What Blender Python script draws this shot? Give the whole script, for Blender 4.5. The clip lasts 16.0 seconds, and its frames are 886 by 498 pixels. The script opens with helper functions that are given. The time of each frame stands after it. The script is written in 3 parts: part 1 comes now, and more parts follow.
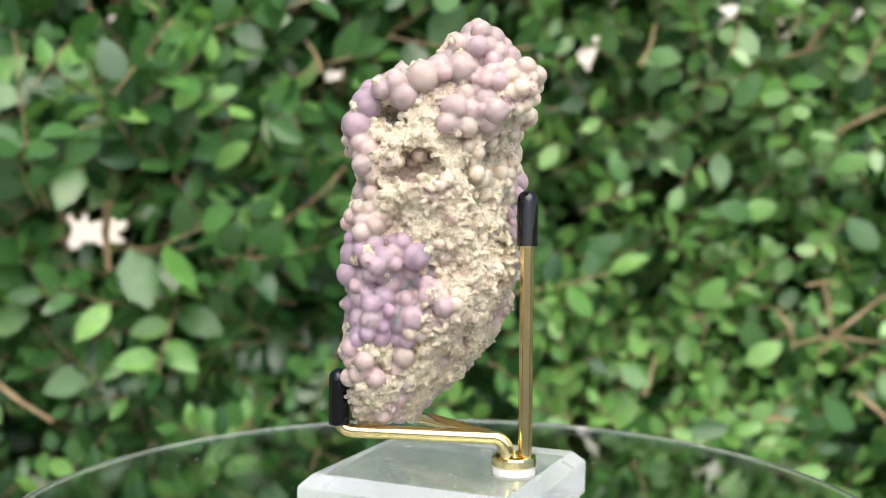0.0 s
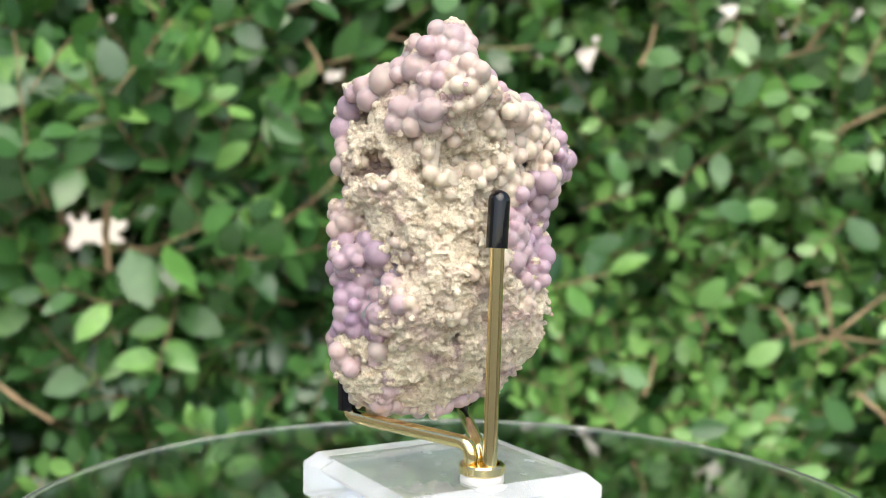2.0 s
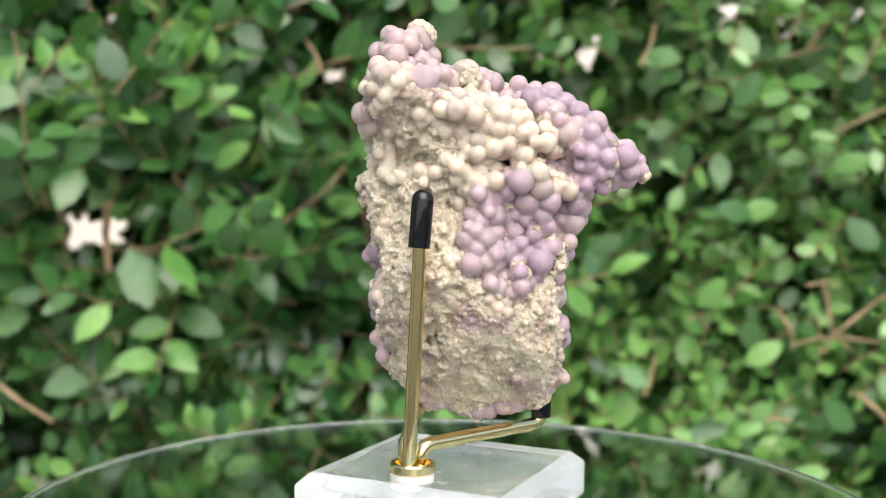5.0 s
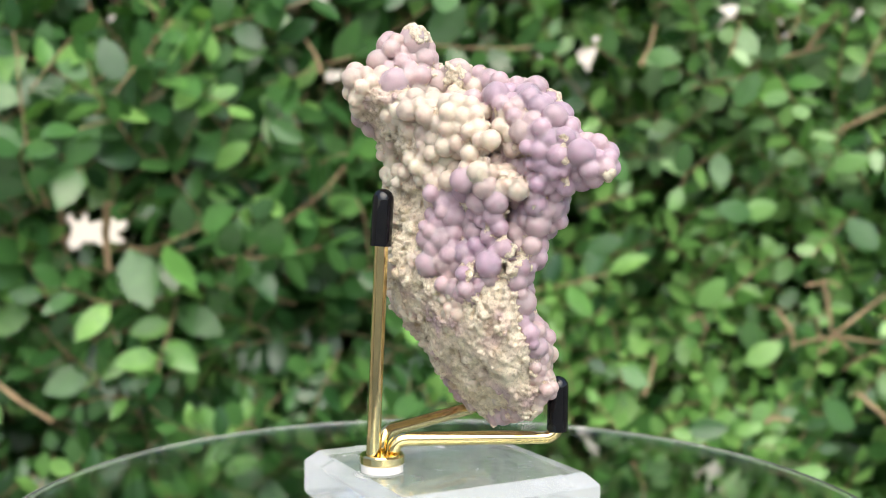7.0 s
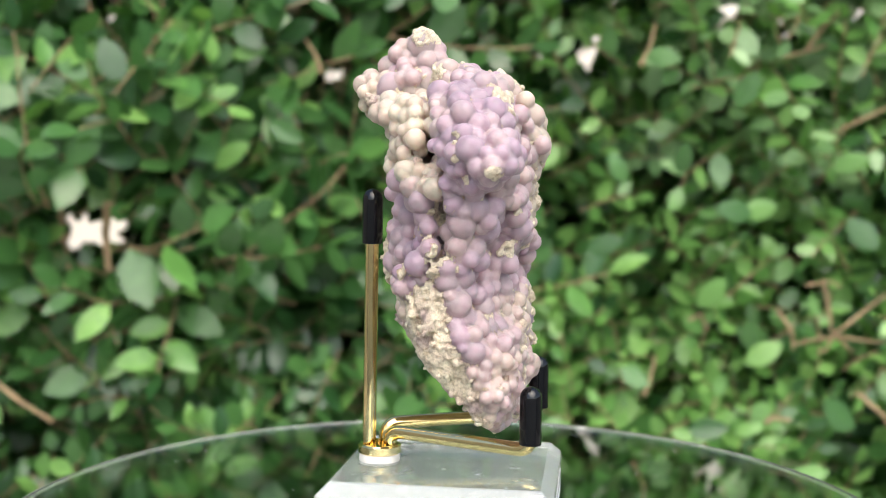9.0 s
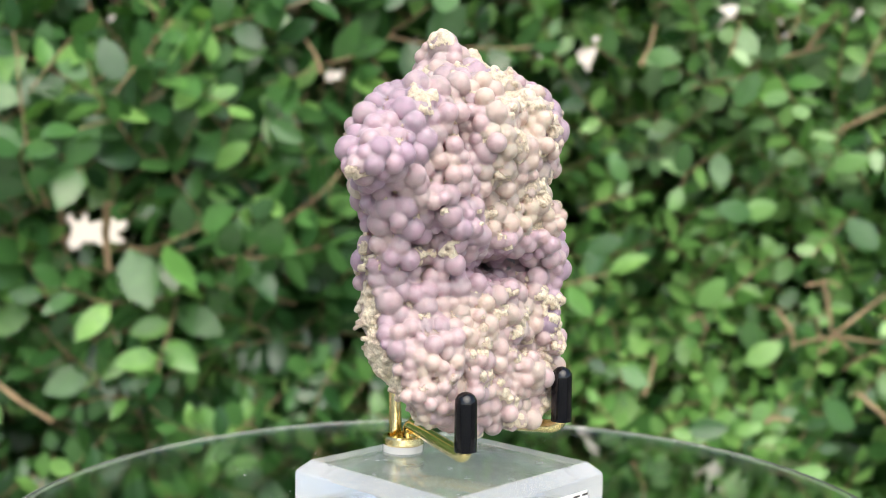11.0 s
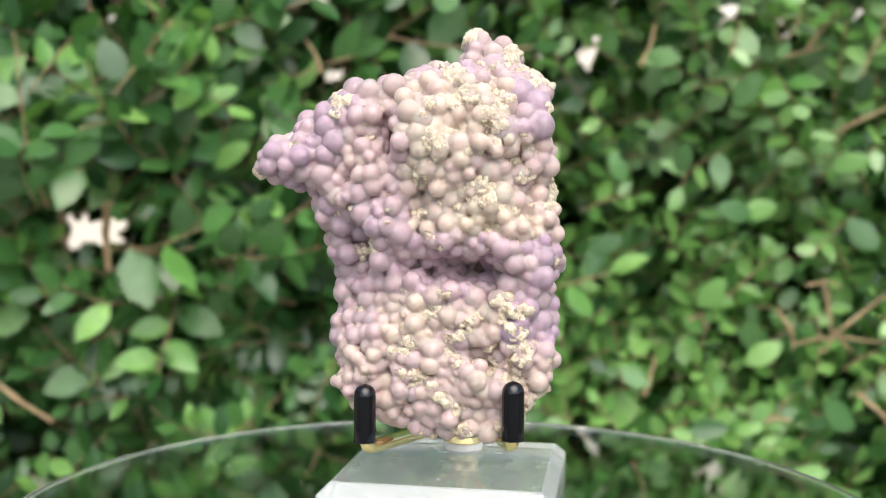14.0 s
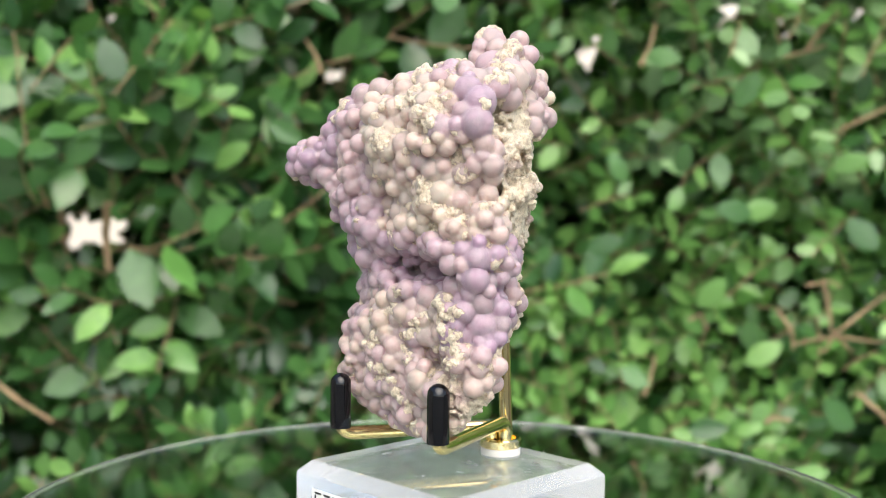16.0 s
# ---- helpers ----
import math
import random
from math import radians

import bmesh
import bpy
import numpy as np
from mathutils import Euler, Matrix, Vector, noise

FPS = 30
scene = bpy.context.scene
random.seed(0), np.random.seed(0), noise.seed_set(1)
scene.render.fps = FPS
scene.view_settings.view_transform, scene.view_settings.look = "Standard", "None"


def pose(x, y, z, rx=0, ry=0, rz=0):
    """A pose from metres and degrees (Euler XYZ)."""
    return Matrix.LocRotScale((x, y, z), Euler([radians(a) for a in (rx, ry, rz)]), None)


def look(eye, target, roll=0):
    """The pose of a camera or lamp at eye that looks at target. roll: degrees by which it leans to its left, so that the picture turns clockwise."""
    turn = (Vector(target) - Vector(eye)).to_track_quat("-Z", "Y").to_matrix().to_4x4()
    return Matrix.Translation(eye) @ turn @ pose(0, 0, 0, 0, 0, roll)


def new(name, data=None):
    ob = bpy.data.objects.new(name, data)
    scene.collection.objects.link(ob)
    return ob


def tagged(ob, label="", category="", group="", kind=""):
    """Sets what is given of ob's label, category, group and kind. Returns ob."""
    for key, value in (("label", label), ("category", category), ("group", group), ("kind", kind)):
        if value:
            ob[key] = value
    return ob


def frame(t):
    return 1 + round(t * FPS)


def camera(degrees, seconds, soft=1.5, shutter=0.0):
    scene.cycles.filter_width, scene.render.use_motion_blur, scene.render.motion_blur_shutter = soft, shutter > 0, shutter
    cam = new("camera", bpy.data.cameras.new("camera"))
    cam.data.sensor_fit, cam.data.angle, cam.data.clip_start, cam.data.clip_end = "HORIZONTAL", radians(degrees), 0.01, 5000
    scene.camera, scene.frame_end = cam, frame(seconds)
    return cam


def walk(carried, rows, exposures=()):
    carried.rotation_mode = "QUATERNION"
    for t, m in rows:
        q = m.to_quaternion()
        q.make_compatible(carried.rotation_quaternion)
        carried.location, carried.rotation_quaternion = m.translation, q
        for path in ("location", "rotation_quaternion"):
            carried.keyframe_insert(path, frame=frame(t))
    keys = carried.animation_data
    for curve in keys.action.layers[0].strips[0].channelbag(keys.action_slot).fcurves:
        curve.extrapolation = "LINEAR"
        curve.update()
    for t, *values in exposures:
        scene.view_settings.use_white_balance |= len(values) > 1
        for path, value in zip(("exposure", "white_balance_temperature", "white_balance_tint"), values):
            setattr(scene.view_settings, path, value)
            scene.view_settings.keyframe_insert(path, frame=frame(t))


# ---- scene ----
cam = camera(43.9, 16.0, soft=0.5)
U = 0.000125                      # metres for one plan unit of the specimen and its stand
EYE_Z = 575 * U                   # the eye above the glass
EYE = Vector((0.0, -1945 * U, EYE_Z))
YAW, PITCH = -0.00715, 0.0549
AIM = Vector((math.sin(YAW) * math.cos(PITCH), math.cos(YAW) * math.cos(PITCH), -math.sin(PITCH)))
walk(cam, [(0, look(EYE, EYE + AIM, 0.575)), (16, look(EYE, EYE + AIM, 0.575))], exposures=[(0, 0.95, 6550, 8), (16, 0.95, 6550, 8)])
cam.data.dof.use_dof = True
cam.data.dof.focus_distance = 1840 * U
cam.data.dof.aperture_fstop = 21.0

# ---- light ----
world = bpy.data.worlds.new("world")
scene.world = world
world.use_nodes = True
wn = world.node_tree.nodes
sky = wn.new("ShaderNodeTexSky")
sky.sky_type, sky.sun_disc = "NISHITA", False
sky.sun_elevation, sky.sun_rotation = radians(52), radians(170)
sky.dust_density = 3.0
wn["Background"].inputs["Strength"].default_value = 0.13
world.node_tree.links.new(sky.outputs[0], wn["Background"].inputs["Color"])
sun = new("sun", bpy.data.lights.new("sun", "SUN"))
sun.data.energy, sun.data.angle, sun.data.color = 1.9, radians(75), (1.0, 0.95, 0.88)
sun.matrix_world = look((0.4, -2.2, 2.9), (0, 0, 0))


# ---- materials ----
def material(name, colour, rough=0.5, metal=0.0, **more):
    m = bpy.data.materials.new(name)
    m.use_nodes = True
    b = m.node_tree.nodes["Principled BSDF"]
    b.inputs["Base Color"].default_value = (*colour, 1)
    b.inputs["Roughness"].default_value = rough
    b.inputs["Metallic"].default_value = metal
    for key, value in more.items():
        b.inputs[key.replace("_", " ")].default_value = value
    return m


def node(m, kind, **values):
    n = m.node_tree.nodes.new(kind)
    for key, value in values.items():
        n.inputs[key].default_value = value
    return n


def link(m, a, b):
    m.node_tree.links.new(a, b)


def noise_of(m, scale, detail=4.0, rough=0.55):
    c = m.node_tree.nodes.new("ShaderNodeTexCoord")
    n = node(m, "ShaderNodeTexNoise", Scale=scale, Detail=detail, Roughness=rough)
    link(m, c.outputs["Object"], n.inputs["Vector"])
    return n.outputs["Fac"]


def ramp(m, fac, stops):
    r = m.node_tree.nodes.new("ShaderNodeValToRGB")
    e = r.color_ramp.elements
    while len(e) < len(stops):
        e.new(0.5)
    for k, (at, colour) in zip(e, stops):
        k.position, k.color = at, (*colour, 1)
    link(m, fac, r.inputs[0])
    return r.outputs["Color"]


def mixed(m, fac, a, b, blend="MIX"):
    x = m.node_tree.nodes.new("ShaderNodeMix")
    x.data_type, x.blend_type = "RGBA", blend
    for value, slot in ((fac, 0), (a, 6), (b, 7)):
        if hasattr(value, "is_output"):
            link(m, value, x.inputs[slot])
        else:
            x.inputs[slot].default_value = value if slot == 0 else (*value, 1)
    return x.outputs[2]


def set_colour(m, out):
    link(m, out, m.node_tree.nodes["Principled BSDF"].inputs["Base Color"])


def set_bump(m, fac, strength, distance):
    b = node(m, "ShaderNodeBump", Strength=strength, Distance=distance)
    link(m, fac, b.inputs["Height"])
    link(m, b.outputs[0], m.node_tree.nodes["Principled BSDF"].inputs["Normal"])


def set_rough(m, fac, lo, hi):
    r = node(m, "ShaderNodeMapRange")
    r.inputs[3].default_value, r.inputs[4].default_value = lo, hi
    link(m, fac, r.inputs[0])
    link(m, r.outputs[0], m.node_tree.nodes["Principled BSDF"].inputs["Roughness"])


def attribute(m, name):
    a = m.node_tree.nodes.new("ShaderNodeAttribute")
    a.attribute_name = name
    return a.outputs["Fac"]


def scaled(m, fac, a0, a1, b0=0.0, b1=1.0):
    r = node(m, "ShaderNodeMapRange")
    for k, value in enumerate((a0, a1, b0, b1)):
        r.inputs[k + 1].default_value = value
    link(m, fac, r.inputs[0])
    return r.outputs[0]


def chalcedony(name, a, b, crust, rough):
    """Waxy globular chalcedony: two tones by piece and by place, with pale crust in spots."""
    m = material(name, a, rough, Subsurface_Weight=0.9, Subsurface_Scale=0.0024, Specular_IOR_Level=0.45)
    m.node_tree.nodes["Principled BSDF"].inputs["Subsurface Radius"].default_value = (1.0, 0.78, 0.86)
    info = m.node_tree.nodes.new("ShaderNodeObjectInfo")
    geo = m.node_tree.nodes.new("ShaderNodeNewGeometry")
    add = node(m, "ShaderNodeMath")
    link(m, info.outputs["Random"], add.inputs[0])
    link(m, geo.outputs["Random Per Island"], add.inputs[1])
    wrap = m.node_tree.nodes.new("ShaderNodeMath")
    wrap.operation = "FRACT"
    link(m, add.outputs[0], wrap.inputs[0])
    tone = mixed(m, wrap.outputs[0], a, b)
    tone = mixed(m, 1.0, tone, ramp(m, noise_of(m, 900, 4, 0.7), [(0.35, (0.86, 0.84, 0.86)), (0.65, (1.12, 1.12, 1.1))]), "MULTIPLY")
    spots = ramp(m, noise_of(m, 420, 5, 0.65), [(0.56, (0, 0, 0)), (0.68, (1, 1, 1))])
    set_colour(m, mixed(m, spots, tone, crust))
    fine = noise_of(m, 2600, 3)
    lift = node(m, "ShaderNodeMath")
    link(m, scaled(m, fine, 0, 1, 0, 0.35), lift.inputs[0])
    link(m, spots, lift.inputs[1])
    set_bump(m, lift.outputs[0], 0.45, 0.0003)
    set_rough(m, spots, rough, 0.8)
    return m


TONES = ((-1.6, (0.335, 0.236, 0.348)), (-0.56, (0.432, 0.322, 0.378)), (0.2, (0.498, 0.388, 0.372)), (0.88, (0.560, 0.468, 0.388)), (1.6, (0.655, 0.585, 0.468)))


def tone_colour(t):
    """The stone's colour from purple (-2) to cream (2)."""
    return tuple(float(np.interp(t, [k for k, _ in TONES], [c[i] for _, c in TONES])) for i in range(3))


STEPS = (-1.5, -1.1, -0.7, -0.3, 0.1, 0.5, 0.9, 1.3)
CHALCEDONY = [chalcedony("chalcedony", tone_colour(t - 0.15), tone_colour(t + 0.15), tone_colour(t + 0.55), 0.36 + 0.06 * (t + 1.5)) for t in STEPS]
CHALCEDONY.append(chalcedony("grey_chalcedony", (0.255, 0.273, 0.276), (0.328, 0.319, 0.357), (0.455, 0.437, 0.428), 0.45))

ROCK = material("crusted_rock", (0.6, 0.5, 0.42), 0.85, Subsurface_Weight=0.3, Subsurface_Scale=0.0022)
ROCK.node_tree.nodes["Principled BSDF"].inputs["Subsurface Radius"].default_value = (1.0, 0.78, 0.86)


n2, n3 = noise_of(ROCK, 330, 6, 0.7), noise_of(ROCK, 1700, 4, 0.7)
waxy = attribute(ROCK, "wax")
pigment = ramp(ROCK, scaled(ROCK, attribute(ROCK, "tone"), -2, 2), [((t + 2) / 4, c) for t, c in TONES])
grain = ramp(ROCK, n2, [(0.34, (0.74, 0.66, 0.56)), (0.44, (1.02, 0.99, 0.95)), (0.66, (1.26, 1.25, 1.2))])
mild = ramp(ROCK, n2, [(0.3, (0.9, 0.88, 0.9)), (0.7, (1.1, 1.1, 1.05))])
speck = ramp(ROCK, n3, [(0.36, (0.82, 0.79, 0.75)), (0.46, (1.04, 1.04, 1.03)), (0.64, (1.22, 1.22, 1.2))])
speck = mixed(ROCK, scaled(ROCK, waxy, 0, 1, 1.0, 0.15), (1.0, 1.0, 1.0), speck)
set_colour(ROCK, mixed(ROCK, 1.0, mixed(ROCK, 1.0, pigment, mixed(ROCK, waxy, grain, mild), "MULTIPLY"), speck, "MULTIPLY"))
set_rough(ROCK, waxy, 0.8, 0.33)
link(ROCK, scaled(ROCK, waxy, 0, 1, 0.2, 0.9), ROCK.node_tree.nodes["Principled BSDF"].inputs["Subsurface Weight"])
rise = node(ROCK, "ShaderNodeMath")
link(ROCK, n2, rise.inputs[0])
link(ROCK, scaled(ROCK, n3, 0, 1, 0, 0.7), rise.inputs[1])
rough_height = node(ROCK, "ShaderNodeMath")
rough_height.operation = "MULTIPLY"
link(ROCK, rise.outputs[0], rough_height.inputs[0])
link(ROCK, scaled(ROCK, waxy, 0, 1, 1.0, 0.22), rough_height.inputs[1])
set_bump(ROCK, rough_height.outputs[0], 1.0, 0.0011)

BRASS = material("polished_brass", (0.86, 0.69, 0.34), 0.1, 1.0)
set_rough(BRASS, noise_of(BRASS, 700, 4), 0.04, 0.16)
set_bump(BRASS, noise_of(BRASS, 300, 3), 0.05, 0.0003)
VINYL = material("black_vinyl", (0.004, 0.004, 0.005), 0.06)
set_bump(VINYL, noise_of(VINYL, 260, 3), 0.1, 0.0003)
NYLON = material("white_nylon", (0.75, 0.73, 0.70), 0.5)
ACRYLIC = material("clear_acrylic", (0.985, 0.99, 0.995), 0.015, IOR=1.49, Transmission_Weight=1.0)
set_rough(ACRYLIC, ramp(ACRYLIC, noise_of(ACRYLIC, 90, 5), [(0.45, (0, 0, 0)), (0.75, (1, 1, 1))]), 0.0, 0.12)
SANDED = material("sanded_acrylic", (0.95, 0.97, 0.98), 0.3, IOR=1.49, Transmission_Weight=0.8)
saw = node(SANDED, "ShaderNodeTexNoise", Scale=420, Detail=3.0)
saw_map = node(SANDED, "ShaderNodeMapping", Scale=(1.0, 1.0, 0.06))
saw_at = SANDED.node_tree.nodes.new("ShaderNodeTexCoord")
link(SANDED, saw_at.outputs["Object"], saw_map.inputs["Vector"])
link(SANDED, saw_map.outputs[0], saw.inputs["Vector"])
set_rough(SANDED, saw.outputs["Fac"], 0.0, 0.2)
set_bump(SANDED, saw.outputs["Fac"], 0.15, 0.0003)
FROSTED = material("frosted_acrylic", (0.84, 0.90, 0.88), 0.3, IOR=1.49, Transmission_Weight=0.86)
set_rough(FROSTED, noise_of(FROSTED, 160, 5), 0.05, 0.4)
GLASS = material("table_glass", (0.42, 0.50, 0.44), 0.0, IOR=1.5, Transmission_Weight=1.0)
PAPER = material("white_label_paper", (0.8, 0.8, 0.78), 0.7)
INK = material("dark_ink", (0.03, 0.03, 0.03), 0.6)
STEEL = material("brushed_steel", (0.5, 0.5, 0.5), 0.4, 1.0)
BARK = material("twig_bark", (0.30, 0.19, 0.11), 0.85)
set_colour(BARK, ramp(BARK, noise_of(BARK, 60, 4), [(0.35, (0.20, 0.135, 0.075)), (0.65, (0.44, 0.32, 0.18))]))


def leaf_material(name, dark, light, rough):
    m = material(name, dark, rough, Specular_IOR_Level=0.5, Coat_Weight=0.25, Coat_Roughness=0.2)
    info = m.node_tree.nodes.new("ShaderNodeObjectInfo")
    geo = m.node_tree.nodes.new("ShaderNodeNewGeometry")
    add = node(m, "ShaderNodeMath")
    link(m, info.outputs["Random"], add.inputs[0])
    link(m, geo.outputs["Random Per Island"], add.inputs[1])
    wrap = m.node_tree.nodes.new("ShaderNodeMath")
    wrap.operation = "FRACT"
    link(m, add.outputs[0], wrap.inputs[0])
    tone = mixed(m, wrap.outputs[0], dark, light)
    mottle = ramp(m, noise_of(m, 70, 4), [(0.3, (0.75, 0.78, 0.7)), (0.7, (1.15, 1.12, 1.1))])
    set_colour(m, mixed(m, 1.0, tone, mottle, "MULTIPLY"))
    b = m.node_tree.nodes["Principled BSDF"]
    thin = m.node_tree.nodes.new("ShaderNodeBsdfTranslucent")
    thin.inputs[0].default_value = (light[0] * 1.3, light[1] * 1.5, light[2] * 0.7, 1)
    mix = m.node_tree.nodes.new("ShaderNodeMixShader")
    mix.inputs[0].default_value = 0.14
    link(m, b.outputs[0], mix.inputs[1])
    link(m, thin.outputs[0], mix.inputs[2])
    link(m, mix.outputs[0], m.node_tree.nodes["Material Output"].inputs[0])
    set_bump(m, noise_of(m, 160, 3), 0.3, 0.001)
    return m


LEAF = leaf_material("hedge_leaf", (0.020, 0.070, 0.021), (0.090, 0.225, 0.062), 0.3)
LEAF_NEW = leaf_material("young_leaf", (0.11, 0.27, 0.065), (0.23, 0.44, 0.12), 0.34)
# paler leaves, lightened further to carry the upper right's brighter light
LEAF_PALE_LIT = leaf_material("pale_lit_leaf", (0.17, 0.33, 0.13), (0.32, 0.50, 0.24), 0.36)
# unseen ground, made pale to bounce light onto the stone's underside
BOUNCE_GROUND = material("pale_bounce_ground", (0.3, 0.28, 0.26), 0.9)
set_colour(BOUNCE_GROUND, ramp(BOUNCE_GROUND, noise_of(BOUNCE_GROUND, 12, 6), [(0.3, (0.27, 0.25, 0.23)), (0.7, (0.42, 0.40, 0.37))]))
PLASTER = material("pale_plaster", (0.78, 0.72, 0.62), 0.9)
set_colour(PLASTER, ramp(PLASTER, noise_of(PLASTER, 6, 5), [(0.3, (0.76, 0.70, 0.60)), (0.7, (0.86, 0.82, 0.74))]))


# ---- mesh helpers ----
def part(name, bm, mat, parent=None, label="", smooth=True, sharp=32):
    me = bpy.data.meshes.new(name)
    bm.to_mesh(me)
    bm.free()
    me.materials.append(mat)
    if smooth:
        me.shade_smooth()
        me.set_sharp_from_angle(angle=radians(sharp))
    ob = new(name, me)
    ob.parent = parent
    if label:
        tagged(ob, label)
    return ob


def lathe(profile, steps=48):
    """A closed solid turned about z from (radius, height) pairs, from the axis to the axis."""
    bm = bmesh.new()
    rings = []
    for r, z in profile:
        if r < 1e-9:
            rings.append([bm.verts.new((0, 0, z))])
        else:
            rings.append([bm.verts.new((r * math.cos(a), r * math.sin(a), z)) for a in (math.tau * k / steps for k in range(steps))])
    for p, q in zip(rings, rings[1:]):
        for k in range(steps):
            j = (k + 1) % steps
            if len(p) == 1:
                bm.faces.new((p[0], q[k], q[j]))
            elif len(q) == 1:
                bm.faces.new((p[k], p[j], q[0]))
            else:
                bm.faces.new((p[k], p[j], q[j], q[k]))
    bmesh.ops.recalc_face_normals(bm, faces=bm.faces)
    return bm


def rod(points, radius, steps=20):
    """A round bar along a line of points, capped at both ends; radius is a number or one for each point."""
    bm = bmesh.new()
    points = [Vector(p) for p in points]
    radii = radius if isinstance(radius, list) else [radius] * len(points)
    side = Vector((0.3, 0.2, 1)).cross(points[1] - points[0])
    if side.length < 1e-9:
        side = Vector((1, 0, 0))
    side.normalize()
    rings = []
    for k, p in enumerate(points):
        d = (points[min(k + 1, len(points) - 1)] - points[max(k - 1, 0)]).normalized()
        side = (side - d * side.dot(d)).normalized()
        up = d.cross(side)
        rings.append([bm.verts.new(p + radii[k] * (math.cos(a) * side + math.sin(a) * up)) for a in (math.tau * j / steps for j in range(steps))])
    for p, q in zip(rings, rings[1:]):
        for k in range(steps):
            j = (k + 1) % steps
            bm.faces.new((p[k], p[j], q[j], q[k]))
    bm.faces.new(rings[0][::-1])
    bm.faces.new(rings[-1])
    bmesh.ops.recalc_face_normals(bm, faces=bm.faces)
    return bm


def rounded(points, radius, steps=7):
    """The line with its inner corners rounded."""
    pts = [Vector(p) for p in points]
    out = [pts[0]]
    for a, b, c in zip(pts, pts[1:], pts[2:]):
        p = b + (a - b).normalized() * radius
        q = b + (c - b).normalized() * radius
        out += [(1 - s) ** 2 * p + 2 * s * (1 - s) * b + s * s * q for s in (k / steps for k in range(steps + 1))]
    return out + [pts[-1]]


def P(x, y, z):
    """Plan units of the turning specimen to metres above the glass."""
    return Vector((x * U, y * U, EYE_Z + z * U))


# ---- ground, wall and table ----
def quad_sheet(name, x0, x1, y0, y1, z, mat, n=24):
    bm = bmesh.new()
    bmesh.ops.create_grid(bm, x_segments=n, y_segments=n, size=0.5)
    for v in bm.verts:
        v.co = Vector((x0 + (v.co.x + 0.5) * (x1 - x0), y0 + (v.co.y + 0.5) * (y1 - y0), z))
    return part(name, bm, mat, smooth=False)


GROUND_Z = -0.72
tagged(quad_sheet("ground", -60, 60, -60, 60, GROUND_Z, BOUNCE_GROUND), "unseen ground, made pale to bounce light up", "ground", kind="structure")
bm = bmesh.new()
bmesh.ops.create_cube(bm, size=1.0)
for v in bm.verts:
    v.co = Vector((v.co.x * 8.0, 3.6 + v.co.y * 0.2, GROUND_Z + (v.co.z + 0.5) * 2.3))
wall_north = tagged(part("wall_north", bm, PLASTER, smooth=False), "pale plastered garden wall behind the hedge", "wall", kind="structure")


# grey for the unseen side walls, which are added
UNSEEN_WALL = material("grey_unseen_wall", (0.1, 0.08, 0.06), 0.85)
set_colour(UNSEEN_WALL, ramp(UNSEEN_WALL, noise_of(UNSEEN_WALL, 9, 6), [(0.3, (0.26, 0.25, 0.22)), (0.7, (0.40, 0.38, 0.34))]))


def closing_wall(name, x, y, sx, sy, high, label, mat):
    bm = bmesh.new()
    bmesh.ops.create_cube(bm, size=1.0)
    for v in bm.verts:
        v.co = Vector((x + v.co.x * sx, y + v.co.y * sy, GROUND_Z + (v.co.z + 0.5) * high))
    bmesh.ops.bevel(bm, geom=list(bm.edges), offset=0.01, segments=1, affect="EDGES")
    tagged(part(name, bm, mat, smooth=False), label, "wall", kind="structure")


# unseen walls, added to shape the fill light and the reflections
closing_wall("unseen_wall_south", 0, -2.6, 8.0, 0.15, 0.95, "unseen pale wall, added for fill and reflections", PLASTER)
closing_wall("unseen_wall_west", -3.6, 0.45, 0.15, 6.0, 2.6, "unseen grey wall, added to shape side light and reflections", UNSEEN_WALL)
closing_wall("unseen_wall_east", 3.6, 0.45, 0.15, 6.0, 1.2, "unseen grey wall, added to shape side light and reflections", UNSEEN_WALL)


def turntable_base():
    """The still drive under the turning plate, on a slim column."""
    base = new("turntable_base")
    base.location = (0, 0, GROUND_Z)
    h = -GROUND_Z - 0.0062
    part("drive_housing", lathe([(0, h - 0.022), (0.026, h - 0.022), (0.028, h - 0.02), (0.029, h - 0.003), (0.027, h), (0, h)], 64), NYLON, base, "white plastic drive housing")
    part("column", lathe([(0, 0.012), (0.012, 0.012), (0.012, h - 0.03), (0.02, h - 0.0222), (0, h - 0.0222)], 32), STEEL, base)
    part("base_plate", lathe([(0, 0), (0.1, 0), (0.1, 0.008), (0.095, 0.012), (0, 0.012)], 48), STEEL, base)
    return tagged(base, "white turntable drive on a slim steel column", "turntable")


